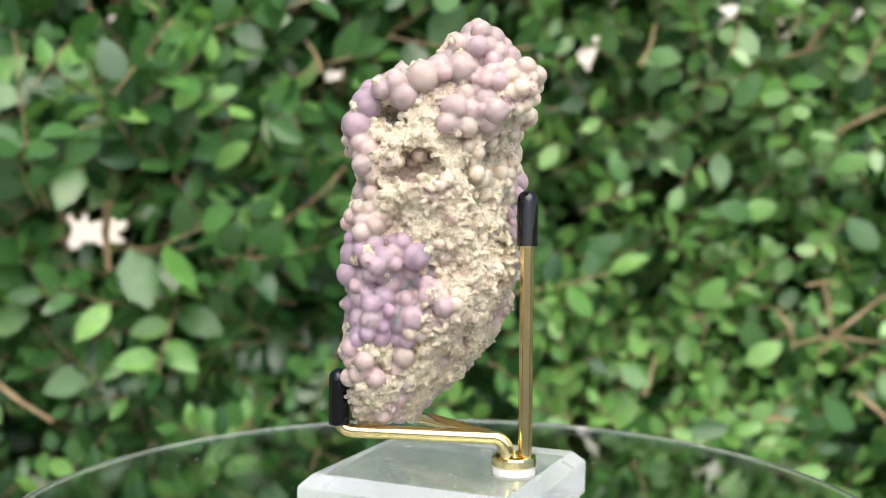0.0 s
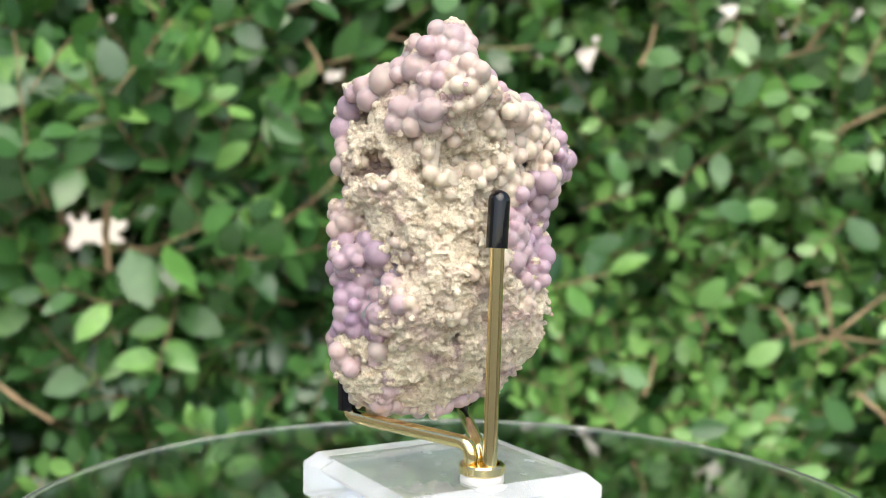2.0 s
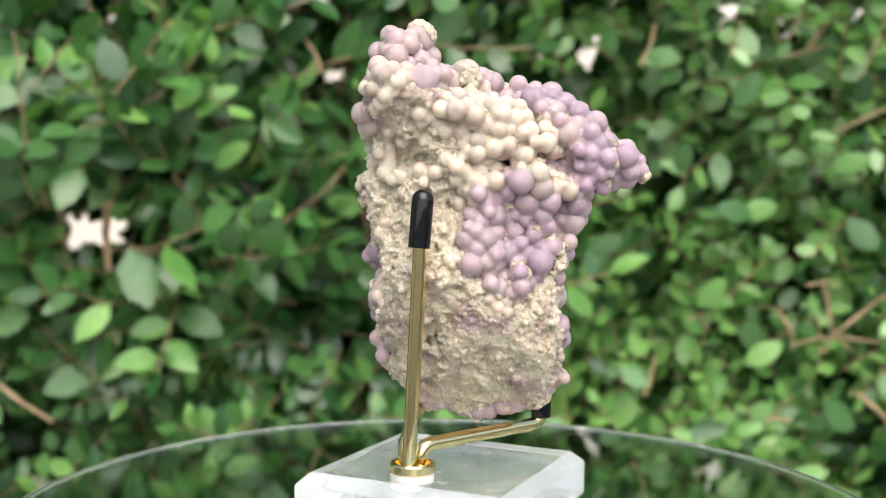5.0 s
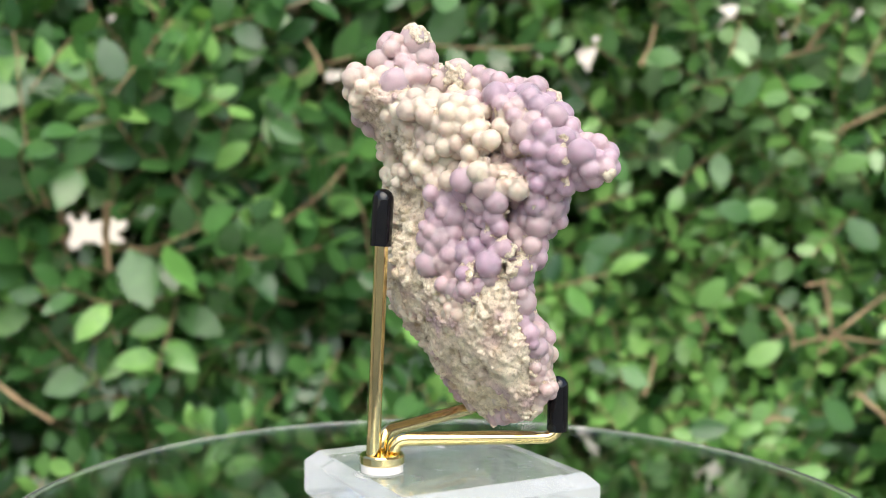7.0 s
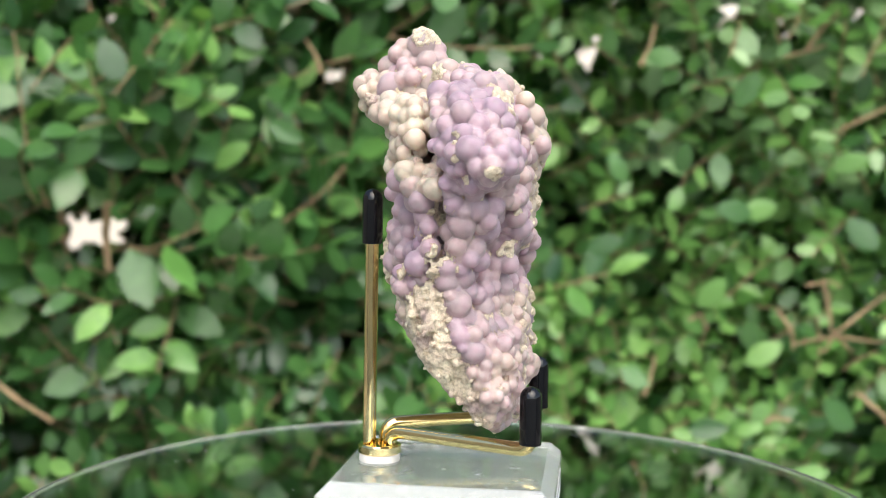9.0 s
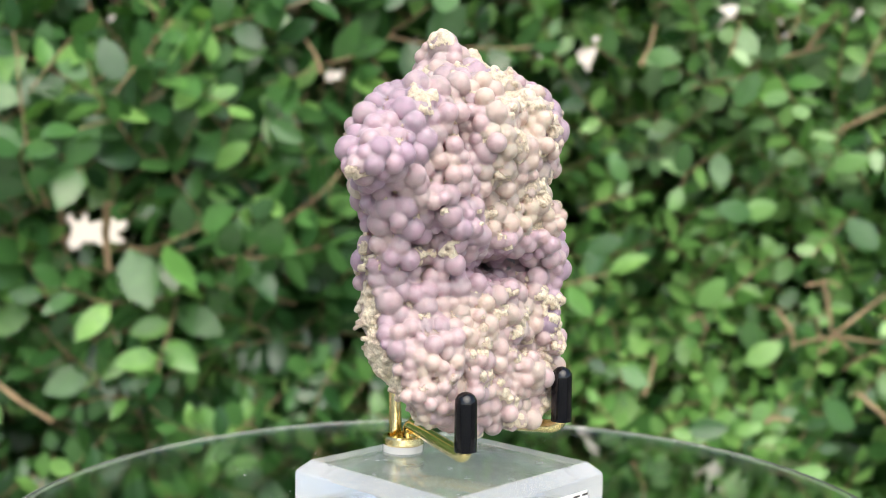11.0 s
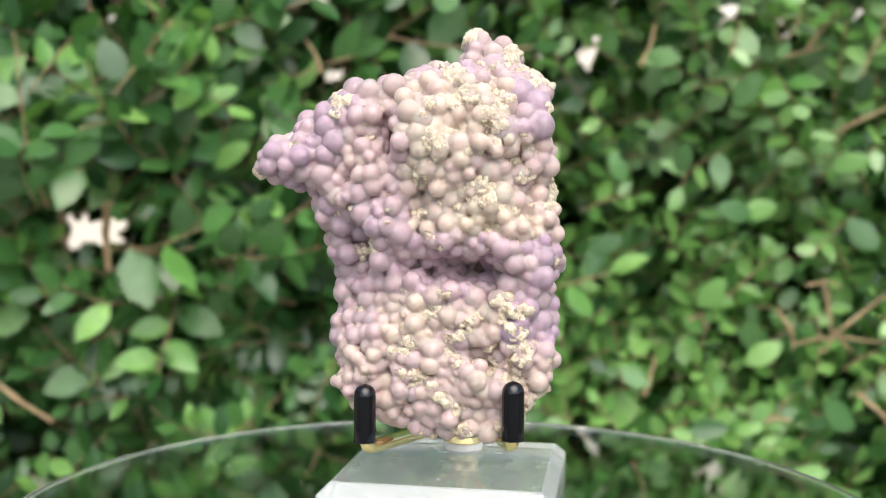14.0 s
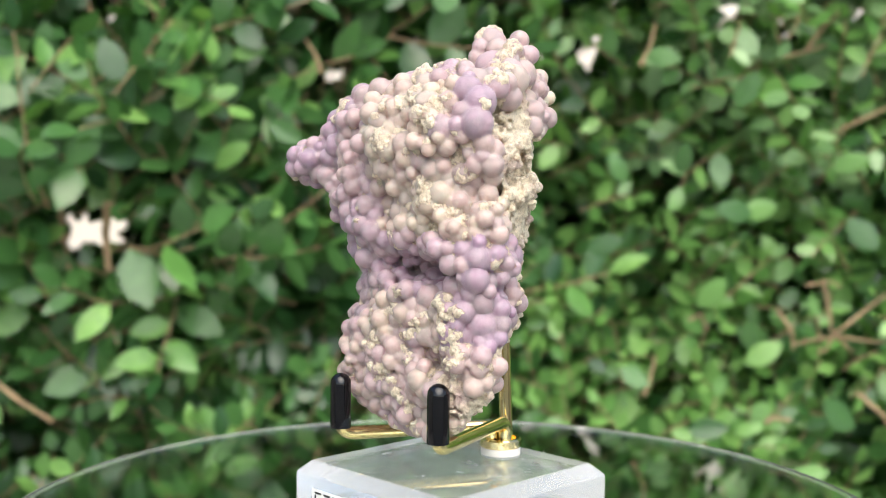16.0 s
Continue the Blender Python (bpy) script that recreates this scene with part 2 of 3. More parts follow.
def glass_plate(r):
    t = 0.006
    plate = new("glass_turntable_plate")
    edge = [(0, -t), (r - 0.002, -t), (r - 0.0006, -t + 0.0006), (r, -t + 0.002), (r, -0.002), (r - 0.0006, -0.0006), (r - 0.002, 0), (0, 0)]
    glass = part("plate", lathe(edge, 200), GLASS, plate, "clear round glass with a polished edge", sharp=12)
    glass.data.materials.append(SANDED)
    for p in glass.data.polygons:
        p.material_index = 0 if abs(p.normal.z) > 0.97 else 1
    glass.visible_shadow = False
    rng = np.random.default_rng(8)
    vs, fs = [], []
    for _ in range(230):
        q = rng.uniform(0.03, 0.095)
        a = rng.uniform(0, math.tau)
        c = np.array((q * math.cos(a), q * math.sin(a), 0.00004))
        s = rng.uniform(0.00004, 0.00013)
        for _ in range(int(rng.integers(1, 4))):
            o = c + np.array((*rng.normal(0, 0.0008, 2), 0))
            n = len(vs)
            for x, y, z in ((1, 0, 0), (-1, 0, 0), (0, 1, 0), (0, -1, 0), (0, 0, 0.8), (0, 0, -0.1)):
                vs.append((o[0] + x * s, o[1] + y * s * 0.8, o[2] + z * s))
            fs += [(n + i, n + j, n + k) for i, j, k in ((0, 2, 4), (2, 1, 4), (1, 3, 4), (3, 0, 4), (2, 0, 5), (1, 2, 5), (3, 1, 5), (0, 3, 5))]
    me = bpy.data.meshes.new("dust")
    me.from_pydata(vs, [], fs)
    me.materials.append(PAPER)
    dust = new("dust", me)
    dust.parent = plate
    tagged(dust, "white dust specks", kind="stuff")
    return tagged(plate, "clear round glass turntable plate with dust specks", "turntable plate")


turntable_base()
PLATE = glass_plate(797 * U)


# ---- the display stand ----
def display_stand():
    stand = new("display_stand")
    h, c = 176, 20
    top = EYE_Z - 487 * U
    a = radians(-23.4)
    bm = bmesh.new()
    rings = []
    for s, z in ((h + c - 6, 0.00025), (h + c, 8 * U), (h + c, top - c * U), (h, top)):
        s *= U
        rings.append([bm.verts.new((math.cos(a) * x * s - math.sin(a) * y * s, -4 * U + math.sin(a) * x * s + math.cos(a) * y * s, z)) for x, y in ((1, 1), (-1, 1), (-1, -1), (1, -1))])
    for p, q in zip(rings, rings[1:]):
        for k in range(4):
            bm.faces.new((p[k], p[(k + 1) % 4], q[(k + 1) % 4], q[k]))
    bm.faces.new(rings[0][::-1])
    bm.faces.new(rings[-1])
    bmesh.ops.recalc_face_normals(bm, faces=bm.faces)
    bmesh.ops.bevel(bm, geom=list(bm.edges), offset=2.0 * U, segments=1, affect="EDGES")
    block = part("acrylic_block", bm, ACRYLIC, stand, "clear acrylic block with bevelled, sanded sides", smooth=False)
    block.data.materials.append(SANDED)
    block.data.materials.append(FROSTED)
    for p in block.data.polygons:
        p.material_index = 2 if p.normal.z < -0.95 else 0 if p.normal.z > 0.95 else 1
    block.visible_shadow = False
    # paper label on one upright face, with a dashed border
    out = Vector((math.cos(a + math.pi), math.sin(a + math.pi), 0))
    along = Vector((-out.y, out.x, 0))

    def tag_sheet(name, x0, x1, z0, z1, lift, mat, parent):
        bm = bmesh.new()
        base = Vector((0, -4 * U, 0)) + out * ((h + c) * U)
        for deep in (lift, lift + 0.00006):
            for x, z in ((x0, z0), (x1, z0), (x1, z1), (x0, z1)):
                bm.verts.new(base + out * deep + along * x + Vector((0, 0, z)))
        v = list(bm.verts)
        bm.verts.ensure_lookup_table()
        for q in ((0, 3, 2, 1), (4, 5, 6, 7), (0, 1, 5, 4), (1, 2, 6, 5), (2, 3, 7, 6), (3, 0, 4, 7)):
            bm.faces.new([v[k] for k in q])
        bmesh.ops.recalc_face_normals(bm, faces=bm.faces)
        return part(name, bm, mat, parent, smooth=False)

    z1, z0 = top - (c + 22) * U, 6 * U
    sticker = tag_sheet("label_sticker", -0.0185, 0.0185, z0, z1, 0.00004, PAPER, block)
    tagged(sticker, "white paper label with a dashed border")
    for k in range(12):
        x = -0.0175 + k * 0.0031
        tag_sheet("border_dash", x, x + 0.0022, z1 - 0.0010, z1 - 0.0006, 0.00012, INK, block)
    tag_sheet("border_dash", -0.0175, -0.0171, z0, z1 - 0.0012, 0.00012, INK, block)
    collar_at = P(113.5, -58.6, 0)
    r = 39 * U
    z0, z1 = EYE_Z - 478 * U, EYE_Z - 461 * U
    ring = part("collar", lathe([(0, z0), (r - 2 * U, z0), (r, z0 + 2 * U), (r, z1 - 3 * U), (r - 3 * U, z1), (r - 9 * U, z1), (r - 10 * U, z1 - 6 * U), (0, z1 - 6 * U)], 56), BRASS, stand, "turned brass collar")
    ring.location = (collar_at.x, collar_at.y, 0)
    bush = part("bush", lathe([(0, top - 22 * U), (36 * U, top - 22 * U), (37 * U, top - 20 * U), (37 * U, z0 - 1 * U), (36 * U, z0 - 0.00002), (0, z0 - 0.00002)], 48), NYLON, stand, "white nylon ring under the collar")
    bush.location = ring.location
    # post with its cap
    rr = 12.2 * U
    post = part("post", rod([P(132, -64, -475), P(132, -45, -30)], rr, 28), BRASS, stand, "straight brass post")
    cap_line = [P(131.6, -49.8, -98), P(132, -44.5, -20), P(132, -44, -13), P(132, -43.6, -7), P(132, -43.3, -3), P(132, -43.2, -1)]
    part("cap", rod(cap_line, [18.5 * U, 18.5 * U, 17.5 * U, 14 * U, 8.5 * U, 2 * U], 28), VINYL, post, "glossy black vinyl cap")
    for start, tip, z, rise in (((98, -47, -475), (-92.6, 169.4, -328), -437, 3), ((100, -72, -475), (-190.8, -57.4, -314), -428, 8)):
        t = Vector(tip)
        s = Vector(start)
        line = rounded([P(*s), P(s.x, s.y, z), P(t.x, t.y, z + rise), P(t.x, t.y, -345)], 26 * U)
        arm = part("arm", rod(line, rr, 24), BRASS, stand, "bent brass arm")
        cap = [P(t.x, t.y, t.z - 95), P(t.x, t.y, t.z - 18), P(t.x, t.y, t.z - 10), P(t.x, t.y, t.z - 4), P(t.x, t.y, t.z), P(t.x, t.y, t.z + 2)]
        part("cap", rod(cap, [18.5 * U, 18.5 * U, 17.5 * U, 14 * U, 8.5 * U, 2 * U], 28), VINYL, arm, "glossy black vinyl cap")
    return tagged(stand, "brass armature with black-capped prongs on a clear acrylic block", "display stand")


STAND = display_stand()


# ---- the grape agate specimen ----
AXN, AXL = Vector((-0.94, 0.342, 0)), Vector((0.342, 0.94, 0))      # through the slab, and along its width
# outline of the slab: heights, and how far it reaches at each one, by the way in degrees from n to l
HEIGHTS = (-412, -380, -340, -280, -215, -150, -100, -50, 0, 45, 85, 130, 165, 188, 208, 232, 262)
FRONT_REACH = {3: (117, 125, 131, 130, 124, 122, 136, 129, 134, 141, 156, 152, 145, 132, 99, 36, -17), 27: (162, 170, 172, 166, 153, 125, 139, 171, 193, 220, 210, 183, 151, 129, 102, 43, -28), 43: (159, 176, 186, 184, 167, 152, 177, 203, 225, 252, 240, 211, 181, 150, 90, 13, -49), 61: (134, 179, 195, 199, 191, 181, 197, 227, 235, 297, 282, 238, 211, 161, 77, 15, -33)}
WING_REACH = {89: (122, 162, 181, 199, 210, 207, 216, 222, 261, 310, 295, 251, 224, 161, 75, 18, -16), 110: (75, 129, 156, 192, 204, 198, 209, 196, 212, 267, 254, 224, 193, 132, 54, 24, 9), 136: (38, 83, 124, 157, 162, 157, 161, 147, 162, 173, 173, 160, 124, 95, 86, 77, 66), 163: (-18, 15, 48, 93, 115, 120, 117, 108, 108, 109, 114, 129, 153, 158, 147, 130, 106)}
BACK_REACH = {177: (-68, -42, -3, 52, 95, 124, 122, 105, 109, 105, 125, 146, 171, 178, 170, 152, 127), 201: (-65, -30, 2, 45, 96, 116, 113, 113, 109, 120, 141, 173, 196, 200, 190, 167, 142), 232: (51, 59, 84, 95, 123, 131, 127, 145, 156, 157, 150, 178, 184, 178, 167, 151, 128), 251: (60, 119, 141, 146, 143, 164, 150, 154, 175, 174, 165, 163, 153, 146, 142, 135, 124)}
EDGE_REACH = {259: (63, 136, 159, 162, 156, 173, 167, 163, 179, 178, 173, 166, 156, 148, 139, 127, 121), 280: (117, 172, 190, 194, 184, 207, 206, 194, 184, 190, 187, 182, 177, 165, 136, 105, 101), 308: (132, 187, 202, 205, 185, 210, 200, 207, 185, 192, 197, 195, 185, 158, 113, 77, 64), 335: (162, 181, 189, 178, 173, 186, 181, 177, 157, 160, 186, 182, 164, 150, 115, 48, 21)}
REACH = {**FRONT_REACH, **WING_REACH, **BACK_REACH, **EDGE_REACH}


def lattice(shape, origin, step, cell, seed):
    """Smooth value noise on a grid, about -1 to 1."""
    rng = np.random.default_rng(seed)
    table = rng.random((40, 40, 40)) * 2 - 1
    out = []
    for k in range(3):
        g = (origin[k] + step * np.arange(shape[k])) / cell + 17.3
        i = np.floor(g).astype(int)
        f = g - i
        out.append((i % 40, (i + 1) % 40, f * f * (3 - 2 * f)))
    (a0, a1, fa), (b0, b1, fb), (c0, c1, fc) = out
    x = table[a0] * (1 - fa)[:, None, None] + table[a1] * fa[:, None, None]
    x = x[:, b0] * (1 - fb)[None, :, None] + x[:, b1] * fb[None, :, None]
    return x[:, :, c0] * (1 - fc) + x[:, :, c1] * fc


# hollows: place in the slab (n, l, z) and half sizes
HOLLOWS = (((-125, 155, -75), (98, 78, 98)), ((35, -190, -165), (55, 62, 50)), ((150, -25, -136), (125, 118, 44)), ((145, 165, -105), (105, 80, 66)),
           ((55, -160, 118), (27, 62, 26)), ((-125, -60, 60), (46, 40, 24)), ((5, -175, 35), (24, 50, 30)), ((-118, 10, -20), (42, 50, 20)),
           ((172, 195, 70), (78, 92, 120)), ((140, 98, 110), (84, 26, 120)), ((30, 84, 222), (200, 26, 54)), ((42, 0, 232), (30, 170, 46)), ((-60, 60, 185), (70, 60, 44)), ((120, -70, -290), (30, 30, 16)), ((125, 30, -310), (28, 20, 22)),
           ((-110, -110, -190), (34, 30, 16)), ((-100, -150, -60), (30, 26, 30)), ((2, 205, -45), (20, 72, 105)), ((-25, 160, 95), (18, 80, 75)), ((132, -90, 60), (30, 36, 18)), ((130, 20, -10), (26, 16, 30)))

# swellings: from, to, radius at both ends
LOBES = (((75, 190, 62), (80, 284, 44), 42, 25), ((84, -40, 60), (80, 50, 110), 62, 60), ((70, -150, -130), (82, -186, -135), 34, 20))


def slab_field(step):
    lo, hi = np.array((-200.0, -235.0, -456.0)), np.array((215.0, 362.5, 306.0))
    shape = [int((b - a) / step) + 1 for a, b in zip(lo, hi)]
    n, l, z = (lo[k] + step * np.arange(shape[k]) for k in range(3))
    N, L, Z = n[:, None, None], l[None, :, None], z[None, None, :]
    d = np.maximum(-407 - z, z - 250)[None, None, :] + 0 * N + 0 * L
    for way, reach in REACH.items():
        d = np.maximum(d, math.cos(radians(way)) * N + math.sin(radians(way)) * L - (np.interp(z + 15 * np.clip((z - 60) / 90, 0, 1), HEIGHTS, reach) - 8 - 7 * np.clip((z - 70) / 30, 0, 1))[None, None, :])

    # the peak is rounded
    crown = np.sqrt((N + 72) ** 2 + (L + 58) ** 2 + (Z - 196) ** 2) - 58
    d = np.where(Z > 205, np.maximum(d, crown), d)

    def smin(a, b, k):
        h = np.clip(0.5 + 0.5 * (b - a) / k, 0, 1)
        return b * (1 - h) + a * h - k * h * (1 - h)

    for p, q, r0, r1 in LOBES:
        p, q = np.array(p, float), np.array(q, float)
        w = q - p
        t = np.clip(((N - p[0]) * w[0] + (L - p[1]) * w[1] + (Z - p[2]) * w[2]) / (w @ w), 0, 1)
        e = np.sqrt((N - p[0] - t * w[0]) ** 2 + (L - p[1] - t * w[1]) ** 2 + (Z - p[2] - t * w[2]) ** 2) - (r0 + t * (r1 - r0))
        d = smin(d, e, 14)
    for (cn, cl, cz), (rn, rl, rz) in HOLLOWS:
        e = (np.sqrt(((N - cn) / rn) ** 2 + ((L - cl) / rl) ** 2 + ((Z - cz) / rz) ** 2) - 1) * min(rn, rl, rz)
        d = -smin(-d, e, 14)
    calm = d
    d = d + 26 * np.maximum(lattice(shape, lo, step, 60, 3), 0) * np.clip((235 - L) / 50, 0, 1) + 8 * lattice(shape, lo, step, 27, 4)
    d = d + 10 * np.abs(lattice(shape, lo, step, 16, 5)) + 8 * np.abs(lattice(shape, lo, step, 8.5, 6)) - 6
    # small pits, most of them on the front
    rng = np.random.default_rng(77)
    near = np.argwhere(np.abs(d) < step)
    for at in near[rng.permutation(len(near))[:90]]:
        c, r = lo + step * at, rng.uniform(6, 15)
        a = np.clip(np.floor((c - r - 8 - lo) / step).astype(int), 0, np.array(shape) - 1)
        b = np.clip(np.ceil((c + r + 8 - lo) / step).astype(int), 0, np.array(shape) - 1)
        x, y, w = (lo[i] + step * np.arange(a[i], b[i]) - c[i] for i in range(3))
        e = np.sqrt(x[:, None, None] ** 2 + y[None, :, None] ** 2 + w[None, None, :] ** 2) - r
        box = (slice(a[0], b[0]), slice(a[1], b[1]), slice(a[2], b[2]))
        d[box] = np.maximum(d[box], -e)
    return d, calm, lo, smin


def surface_nets(d, lo, step):
    """Vertices and quads of the zero surface of a field on a grid."""
    inside = d < 0
    total = np.zeros([k - 1 for k in d.shape])
    where = np.zeros([k - 1 for k in d.shape] + [3])
    for axis in range(3):
        a = [slice(None)] * 3
        b = [slice(None)] * 3
        a[axis], b[axis] = slice(0, -1), slice(1, None)
        d0, d1 = d[tuple(a)], d[tuple(b)]
        cross = inside[tuple(a)] != inside[tuple(b)]
        t = np.where(cross, d0 / np.where(cross, d0 - d1, 1), 0)
        o1, o2 = [k for k in range(3) if k != axis]
        for i in (0, 1):
            for j in (0, 1):
                pick = [slice(None)] * 3
                pick[o1] = slice(i, i + total.shape[o1])
                pick[o2] = slice(j, j + total.shape[o2])
                c, tt = cross[tuple(pick)], t[tuple(pick)]
                total += c
                where[..., axis] += tt
                where[..., o1] += c * i
                where[..., o2] += c * j
    live = total > 0
    index = np.full(total.shape, -1)
    index[live] = np.arange(live.sum())
    verts = lo + step * (np.argwhere(live) + where[live] / total[live][:, None])
    quads = []
    for axis in range(3):
        a = [slice(1, -1)] * 3
        b = [slice(1, -1)] * 3
        a[axis], b[axis] = slice(0, -1), slice(1, None)
        i0, i1 = inside[tuple(a)], inside[tuple(b)]
        o1, o2 = (axis + 1) % 3, (axis + 2) % 3
        for flip in (False, True):
            at = np.argwhere((i0 & ~i1) if not flip else (~i0 & i1))
            g = at + 1
            g[:, axis] -= 1
            corner = []
            for e1, e2 in ((-1, -1), (0, -1), (0, 0), (-1, 0)):
                q = g.copy()
                q[:, o1] += e1
                q[:, o2] += e2
                corner.append(index[q[:, 0], q[:, 1], q[:, 2]])
            f = np.stack(corner if not flip else corner[::-1], 1)
            quads.append(f)
    return verts, np.concatenate(quads)


def to_plan(v):
    """Slab axes (n, l, z) to plan units."""
    v = np.asarray(v)
    return np.stack([v[..., 0] * AXN.x + v[..., 1] * AXL.x, v[..., 0] * AXN.y + v[..., 1] * AXL.y, v[..., 2]], -1)


def globe(seed, level):
    """A slightly uneven ball of radius 1."""
    bm = bmesh.new()
    bmesh.ops.create_icosphere(bm, subdivisions=level, radius=1.0)
    for v in bm.verts:
        w = noise.noise(v.co * 1.1 + Vector((seed * 7.1, 0, 3))) * 0.07 + noise.noise(v.co * 3 + Vector((0, seed * 5.3, 1))) * 0.025
        v.co *= 1 + w
    me = bpy.data.meshes.new("globule")
    bm.to_mesh(me)
    bm.free()
    me.shade_smooth()
    return me


def patch(v, size, seed):
    return noise.noise(Vector((v[0] / size + seed, v[1] / size, v[2] / size)))


def growth(n, l, z, mid, half):
    """What grows at a place of the slab: the likelihood of globules, their least and greatest radius, and the tone from purple (-2) to cream (2)."""
    f = (n - mid) / half
    for c, r in HOLLOWS[:4]:
        q = ((n - c[0]) / (r[0] + 20)) ** 2 + ((l - c[1]) / (r[1] + 20)) ** 2 + ((z - c[2]) / (r[2] + 20)) ** 2
        if q < 1:
            return 0.95, 12, 22, -1.3 + 0.9 * q
    for c, r in HOLLOWS[4:8]:
        if ((n - c[0]) / (r[0] + 9)) ** 2 + ((l - c[1]) / (r[1] + 9)) ** 2 + ((z - c[2]) / (r[2] + 9)) ** 2 < 1:
            return 0.0, 4, 5, 1.0
    if z > 180:
        return (0.8, 9, 17, 0.5) if n < -120 and l > -105 else (0.9, 14, 25, -0.35)
    if l > 170 and z > 0 and (n > 20 or l > 225):
        return 0.9, 11, 19, -0.75
    if l > 110 and f < 0.05 and z < -10:
        return 0.08, 6, 11, 1.0
    if f < -0.35:
        if l < -105:
            return (0.5, 11, 20, -0.3) if z > 100 else (0.7, 14, 25, -0.7) if l < -128 and -230 < z < -100 else (0.1, 8, 14, 0.6)
        if z < -95:
            return (0.02, 6, 10, 1.2) if l < 120 else (0.5, 9, 16, 0.3)
        if l > 50 and z > 0:
            return 0.9, 10, 17, 0.8
        return 0.24, 6, 13, 1.1
    if l < -100:
        if z > 95:
            return (0.85, 14, 25, -0.8) if f > 0.2 else (0.2, 8, 16, 0.7)
        if z > -80:
            return (0.75, 9, 17, 0.2) if f > 0.5 else (0.16, 7, 14, 0.8)
        if z > -255:
            return (0.9, 10, 25, -1.1) if f > 0.0 else (0.3, 8, 15, 0.3)
        return (0.35, 8, 16, -0.1) if z > -320 else (0.12, 7, 12, 0.9)
    if l > 120:
        if z < -270:
            return 0.6, 7, 14, 0.0
        return (0.9, 11, 22, -0.5) if f > -0.1 else (0.6, 9, 16, 0.5)
    if z > -100 and -120 < l < 70:
        return (0.9 if l > -50 else 0.7), 11, 19, 0.4
    if z > -100:
        return 0.92, 11, 19, -0.5
    return 0.82, 8, 16, 0.0


